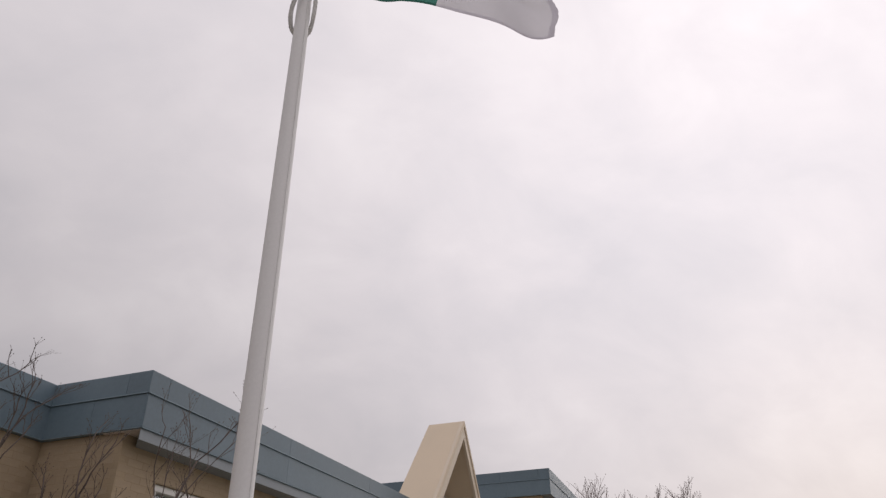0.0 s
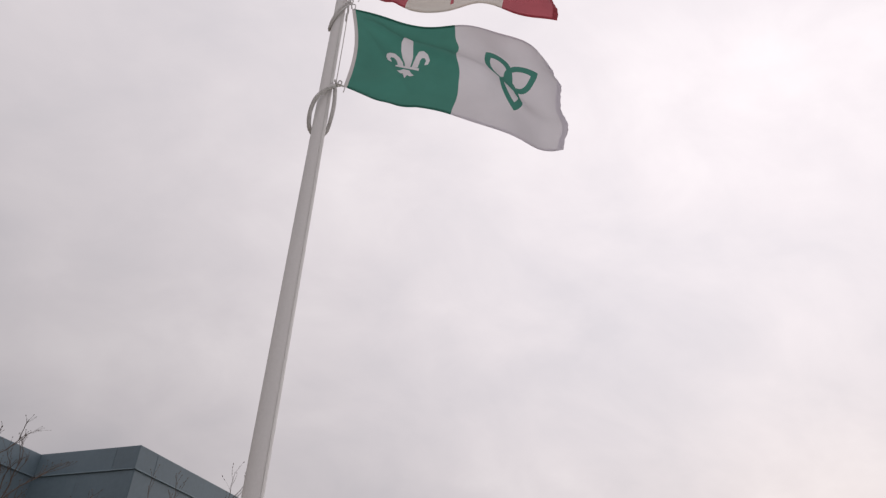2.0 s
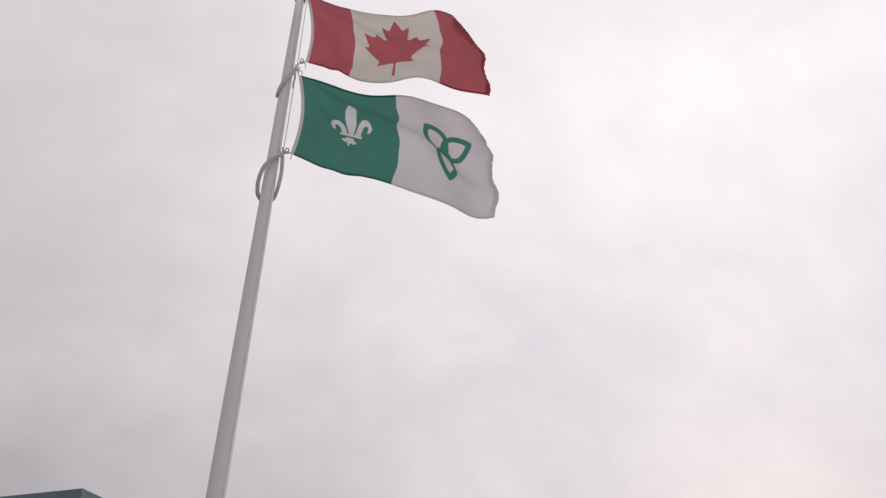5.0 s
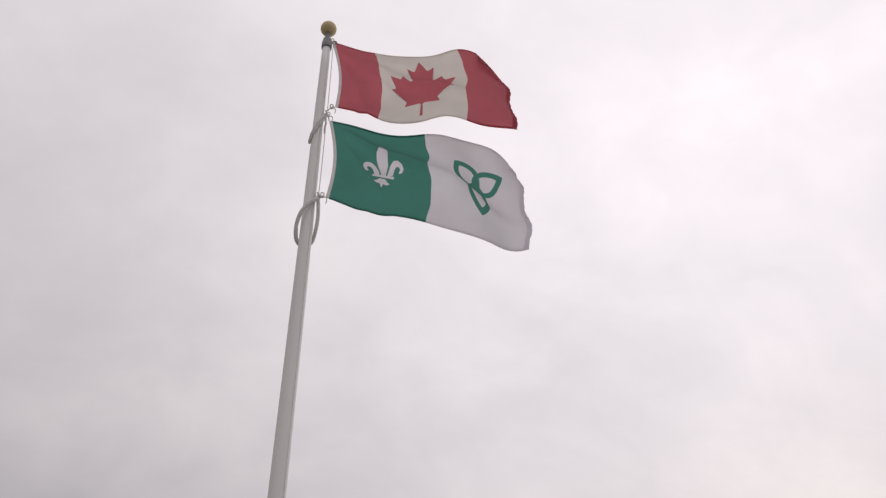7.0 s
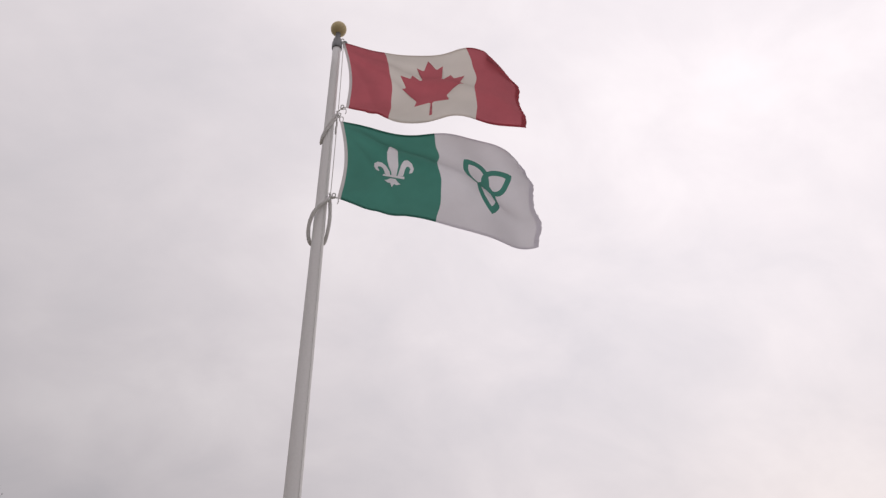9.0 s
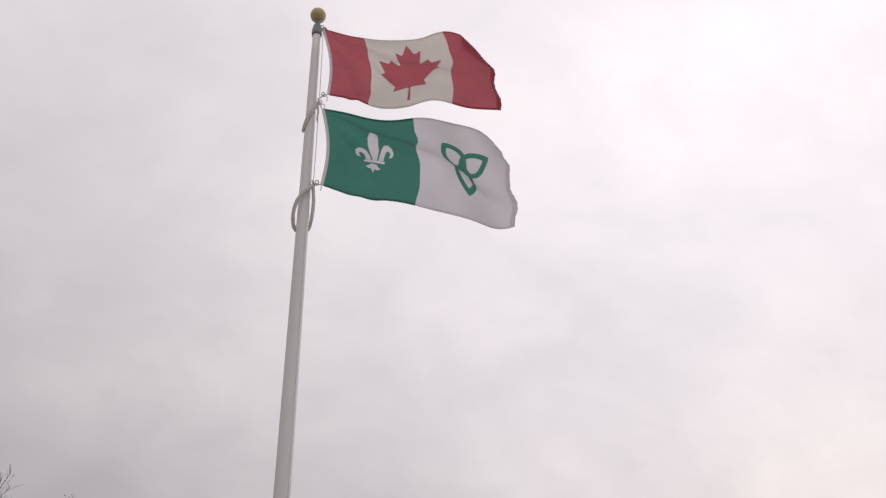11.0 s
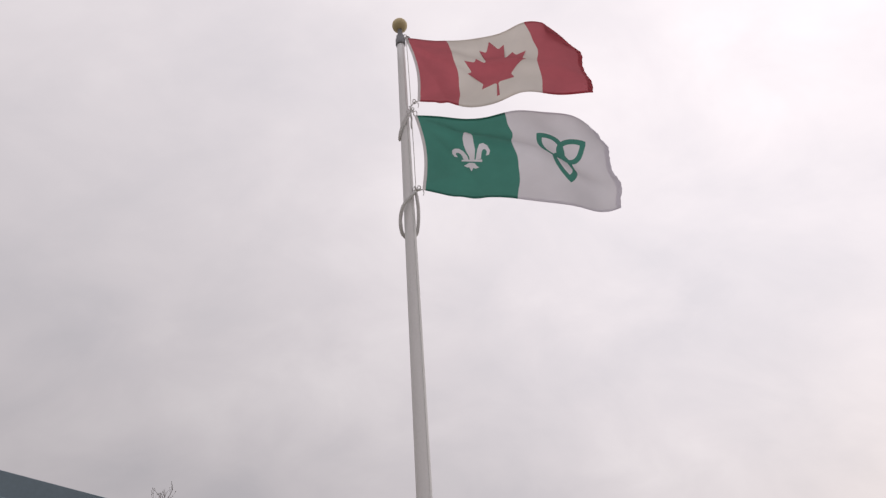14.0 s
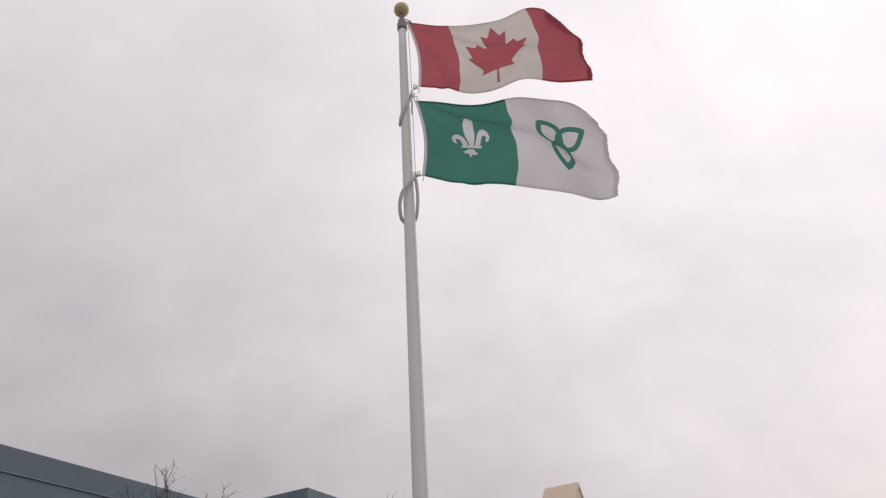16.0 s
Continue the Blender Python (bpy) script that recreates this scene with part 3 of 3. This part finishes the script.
def trillium():
    """Three outlined pointed petals that interlace at the middle: two upwards, one down."""
    shapes = []

    def petal(width, start, tip):
        return [(start + (tip - start) * k / 14, width * (math.sin(math.pi * (k / 14) ** 0.85) ** 0.8 if 0 < k < 14 else 0.0)) for k in range(15)]
    big, hole = petal(0.125, -0.045, 0.315), petal(0.076, 0.008, 0.245)
    for turn in (142, 38, 270):
        ca, sa = math.cos(radians(turn)), math.sin(radians(turn))
        for side in (1, -1):
            for a in range(14):
                quad = [big[a], big[a + 1], hole[a + 1], hole[a]]
                shapes.append([(x * ca - side * y * sa, x * sa + side * y * ca) for x, y in quad])
    return shapes


def tie(name, a, b, parent):
    """A knotted end of cord that holds a corner of a flag, with a loose tail."""
    a, b = Vector(a), Vector(b)
    mid = (a + b) / 2
    bm = tube(bmesh.new(), curve_through([a, mid + Vector((0, -0.008, 0.012)), b], 5), 0.0055)
    tube(bm, curve_through([mid, mid + Vector((0.012, -0.02, 0.028)), mid + Vector((-0.01, -0.02, 0.035)), mid + Vector((-0.012, -0.01, 0.0)), mid], 5), 0.0045)
    tube(bm, curve_through([mid, mid + Vector((0.03, -0.01, 0.006)), mid + Vector((0.038, -0.012, -0.03)), mid + Vector((0.032, -0.012, -0.06))], 5), 0.004)
    return part(name, bm, ROPE, parent)


def hems(at, spans, parent):
    """Doubled cloth sewn along the upper and lower edges and the free end."""
    def proud(s, t):
        return at(s, t) + Vector((0, -0.003, 0))
    for s0, s1, material in spans:
        for t0, t1 in ((0.0, 0.022), (0.978, 1.0)):
            cloth("hem", proud, s0, s1, t0, t1, material, parent)
    cloth("hem", proud, 0.975, 1.0, 0.022, 0.978, spans[-1][2], parent)


maple = empty("national_flag", "red and creamy white maple-leaf flag flying from the pole", "flag", kind="", m=LEAN)
at = flag_surface(7.545, 0.940, 1.74, 24, 0.66, 0.08, 1.15, 0.105, 5.2, 1.0, 0.12, -0.10, (0.044, 0.085, 0.050), 0.040, (0.86, 0.34))
cloth("heading", at, 0.0, 0.018, 0, 1, CANVAS, maple, "grey-white canvas heading")
cloth("red_bar", at, 0.018, 0.262, 0, 1, RED, maple, label="red nylon bar")
cloth("red_bar", at, 0.756, 1.0, 0, 1, RED, maple, label="red nylon bar")
emblem_field(at, 0.262, 0.756, maple_leaf(), 0.509, 0.5, 0.49, 0.98, ("white_field", CREAM, "creamy white nylon field"), ("maple_leaf", RED, "red maple leaf"), maple)
hems(at, ((0.018, 0.262, RED), (0.262, 0.756, CREAM), (0.756, 1.0, RED)), maple)
tie("tie", (0.050, -0.02, 7.53), at(0.0, 0.0), maple)
tie("tie", (0.066, -0.02, 6.535), at(0.0, 1.0), maple)

lily_flag = empty("provincial_flag", "green and white flag with a lily and a trillium", "flag", kind="", m=LEAN)
at = flag_surface(6.415, 0.910, 1.72, 17, 0.54, 0.05, 1.05, 0.105, 0.4, 0.9, 0.15, -0.04, (0.088, 0.030, 0.050), 0.036, (0.955, 0.07))
cloth("heading", at, 0.0, 0.018, 0, 1, CANVAS, lily_flag, "grey-white canvas heading")
emblem_field(at, 0.018, 0.509, lily(), 0.264, 0.47, 0.49, 0.98, ("green_field", GREEN, "green nylon half"), ("lily_emblem", WHITE, "white heraldic lily"), lily_flag)
emblem_field(at, 0.509, 1.0, trillium(), 0.755, 0.47, 0.49, 0.98, ("white_field", WHITE, "white nylon half"), ("trillium_emblem", GREEN, "green outlined trillium"), lily_flag)
hems(at, ((0.018, 0.509, GREEN), (0.509, 1.0, WHITE)), lily_flag)
tie("tie", (0.066, -0.02, 6.50), at(0.0, 0.0), lily_flag)
tie("tie", (0.062, -0.03, 5.475), at(0.0, 1.0), lily_flag)


# ---- bare trees ----
def bare_tree(seed, m, material, stems, height, spread, levels, twig, label, thick=0.03, shoots=4, rise=0.55, group="", fork=0.0, low=0.35, top=None, even=1.0):
    """A leafless tree: stems from the foot, limbs that fork upwards, fine twigs with buds."""
    rng = random.Random(seed)
    tree = empty("bare_tree", label, "tree", kind="", m=m)
    if group:
        tagged(tree, group=group)
    wood, fine, buds = bmesh.new(), bmesh.new(), bmesh.new()

    def grow(p, way, length, radius, level):
        pts, n = [p], 5
        for k in range(n):
            wander = (0.045, 0.10, 0.13, 0.13)[level]
            way = (way + Vector((rng.gauss(0, wander), rng.gauss(0, wander), rng.gauss(0.05, 0.05)))).normalized()
            pts.append(pts[-1] + way * length / n)
        last = level >= levels
        tip = radius * (0.35 if last else 0.6)
        tube(fine if level >= 2 else wood, pts, [radius + (tip - radius) * k / n for k in range(n + 1)], 4 if level >= 2 else 7)
        if last:
            for q in pts[2:]:
                if rng.random() < 0.6:
                    c = q + Vector((rng.gauss(0, 1), rng.gauss(0, 1), rng.gauss(0, 1))).normalized() * radius
                    tube(buds, [c, c + way * twig * 0.9, c + way * twig * 1.8], [twig * 0.3, twig * 0.55, twig * 0.12], 4)
            c = pts[-1]
            tube(buds, [c, c + way * twig * 1.0, c + way * twig * 2.4], [twig * 0.35, twig * 0.6, twig * 0.1], 4)
            return
        for k in range(shoots + (1 if level == 0 else 0)):
            f = low + (1 - low) * (k + rng.random()) / (shoots + 1)
            i = min(n - 1, int(f * n))
            q = pts[i] + (pts[i + 1] - pts[i]) * (f * n - i)
            turn = rng.uniform(0, 2 * math.pi)
            out = Vector((math.cos(turn), math.sin(turn), 0))
            grow(q, (way * rise + out * rng.uniform(0.25, 0.6) * spread + Vector((0, 0, 0.25))).normalized(), length * rng.uniform(0.30, 0.52), radius * 0.46, level + 1)
        grow(pts[-1], (way + Vector((rng.gauss(0, 0.3), rng.gauss(0, 0.3), 0))).normalized(), length * 0.34, tip * 0.8, level + 1)

    if fork:
        bole = curve_through([(0, 0, -0.03), (0.02, 0.01, fork * 0.4), (-0.01, 0, fork * 0.75), (0, 0, fork + 0.02)], 4)
        tube(wood, bole, [thick * (1.5 - 0.5 * k / (len(bole) - 1)) for k in range(len(bole))], 9)
    for dx, dy, lean_x, lean_y, part_height in stems:
        grow(Vector((dx, dy, fork - 0.03)), Vector((lean_x, lean_y, 1)).normalized(), height * part_height, thick * rng.uniform(0.85, 1.1), 0)
    grown = max(v.co.z for b in (wood, fine, buds) for v in b.verts)
    if top:
        high = [v.co for b in (fine, buds) for v in b.verts if v.co.z > 0.86 * grown]
        dx, dy = top[0] - sum(c.x for c in high) / len(high), top[1] - sum(c.y for c in high) / len(high)
        for b in (wood, fine, buds):
            for v in b.verts:
                share = max(0.0, v.co.z) / grown
                v.co.x, v.co.y = v.co.x + dx * share, v.co.y + dy * share
    for b in (wood, fine, buds):
        for v in b.verts:
            share = min(1.0, max(0.0, v.co.z / grown))
            v.co.z = height * (1 - (1 - share) ** even) if v.co.z > 0 else v.co.z
    part("trunk", wood, material, tree, smooth=True)
    tagged(part("crown", fine, material, tree), kind="stuff")
    tagged(part("bud_spray", buds, material, tree), kind="stuff")
    return tree


YARD = "bare trees by the wall"
bare_tree(5, PLACE @ pose(-0.50, -0.45, 0), BARK, [(0, 0, 0.42, 0.05, 0.50), (0, 0, -0.03, 0, 0.42)], 3.45, 0.8, 3, 0.007, "slender bare tree before the step in the wall", 0.017, 3, group=YARD, fork=1.7)
bare_tree(7, PLACE @ pose(0.08, -0.25, 0), BARK, [(0, 0, 0.42, 0.03, 0.55), (0, 0, 0.62, 0, 0.42)], 3.62, 0.7, 3, 0.007, "slender bare tree leaning out before the corner of the parapet", 0.014, 3, group=YARD, fork=1.75)
bare_tree(11, PLACE @ pose(-0.32, -1.46, 0), BARK, [(0, 0, 0.03, 0.06, 0.55), (0.01, 0.01, 0.02, -0.06, 0.55), (0, 0, 0.10, 0.02, 0.5)], 3.74, 0.26, 3, 0.006, "slender bare tree in the corner with twigs above the parapet", 0.013, 3, group=YARD, fork=1.5, low=0.6, even=1.3)
bare_tree(23, PLACE @ pose(-0.38, -2.10, 0), BARK, [(0, 0, 0.02, 0.03, 0.55)], 3.73, 0.42, 3, 0.007, "slender bare tree close to the brick wall", 0.013, 3, group=YARD, fork=1.5, low=0.6, even=1.2)

BEYOND = "bare trees beyond the school"
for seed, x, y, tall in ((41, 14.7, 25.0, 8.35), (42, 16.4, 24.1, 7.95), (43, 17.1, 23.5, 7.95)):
    bare_tree(seed, pose(x, y, 0), FAR_BARK, [(0, 0, 0.0, 0.02, 0.62), (0.1, 0.02, 0.13, -0.03, 0.58), (-0.1, 0, -0.13, 0.03, 0.58)], tall, 1.1, 3, 0.02, "distant bare tree beyond the taller block, paled by haze in its colour", 0.075, 7, group=BEYOND)

# ---- bricks near the corner, each a piece of its own ----
COURSE, LENGTH = 0.0715, 0.2115


def brick_field(wall, start, end, place):
    """Courses of single bricks in stretcher bond from start to end along a wall."""
    shared = mesh_of("brick", one_box(-LENGTH / 2 + 0.0035, LENGTH / 2 - 0.0035, -0.002, 0.002, -0.0325, 0.0325, bevel=0.0012), BRICK_PIECE)
    for row in range(12):
        z = FOOT - 0.045 - row * COURSE
        a = start + (LENGTH / 2 if row % 2 else 0) + LENGTH / 2
        while a + LENGTH / 2 <= end:
            m = place(a, z)
            if m:
                ob = new("brick", shared)
                ob.parent = wall
                ob.matrix_local = m
            a += LENGTH


brick_field(wall_step, STEP - 0.06, WALL - 0.005, lambda a, z: pose(a, 0.07, z, 0, 0, 180))
brick_field(wall_front, -2.75, 0.0, lambda a, z: pose(STEP - 0.075, a, z, 0, 0, -90))
brick_field(wall_east, 0.08, 2.9, lambda a, z: None if z > FOOT - 0.14 else pose(WALL, a, z, 0, 0, -90) if z > S1 + 0.03 or a < W0 - 0.1 or a > W1 + 0.1 else None)
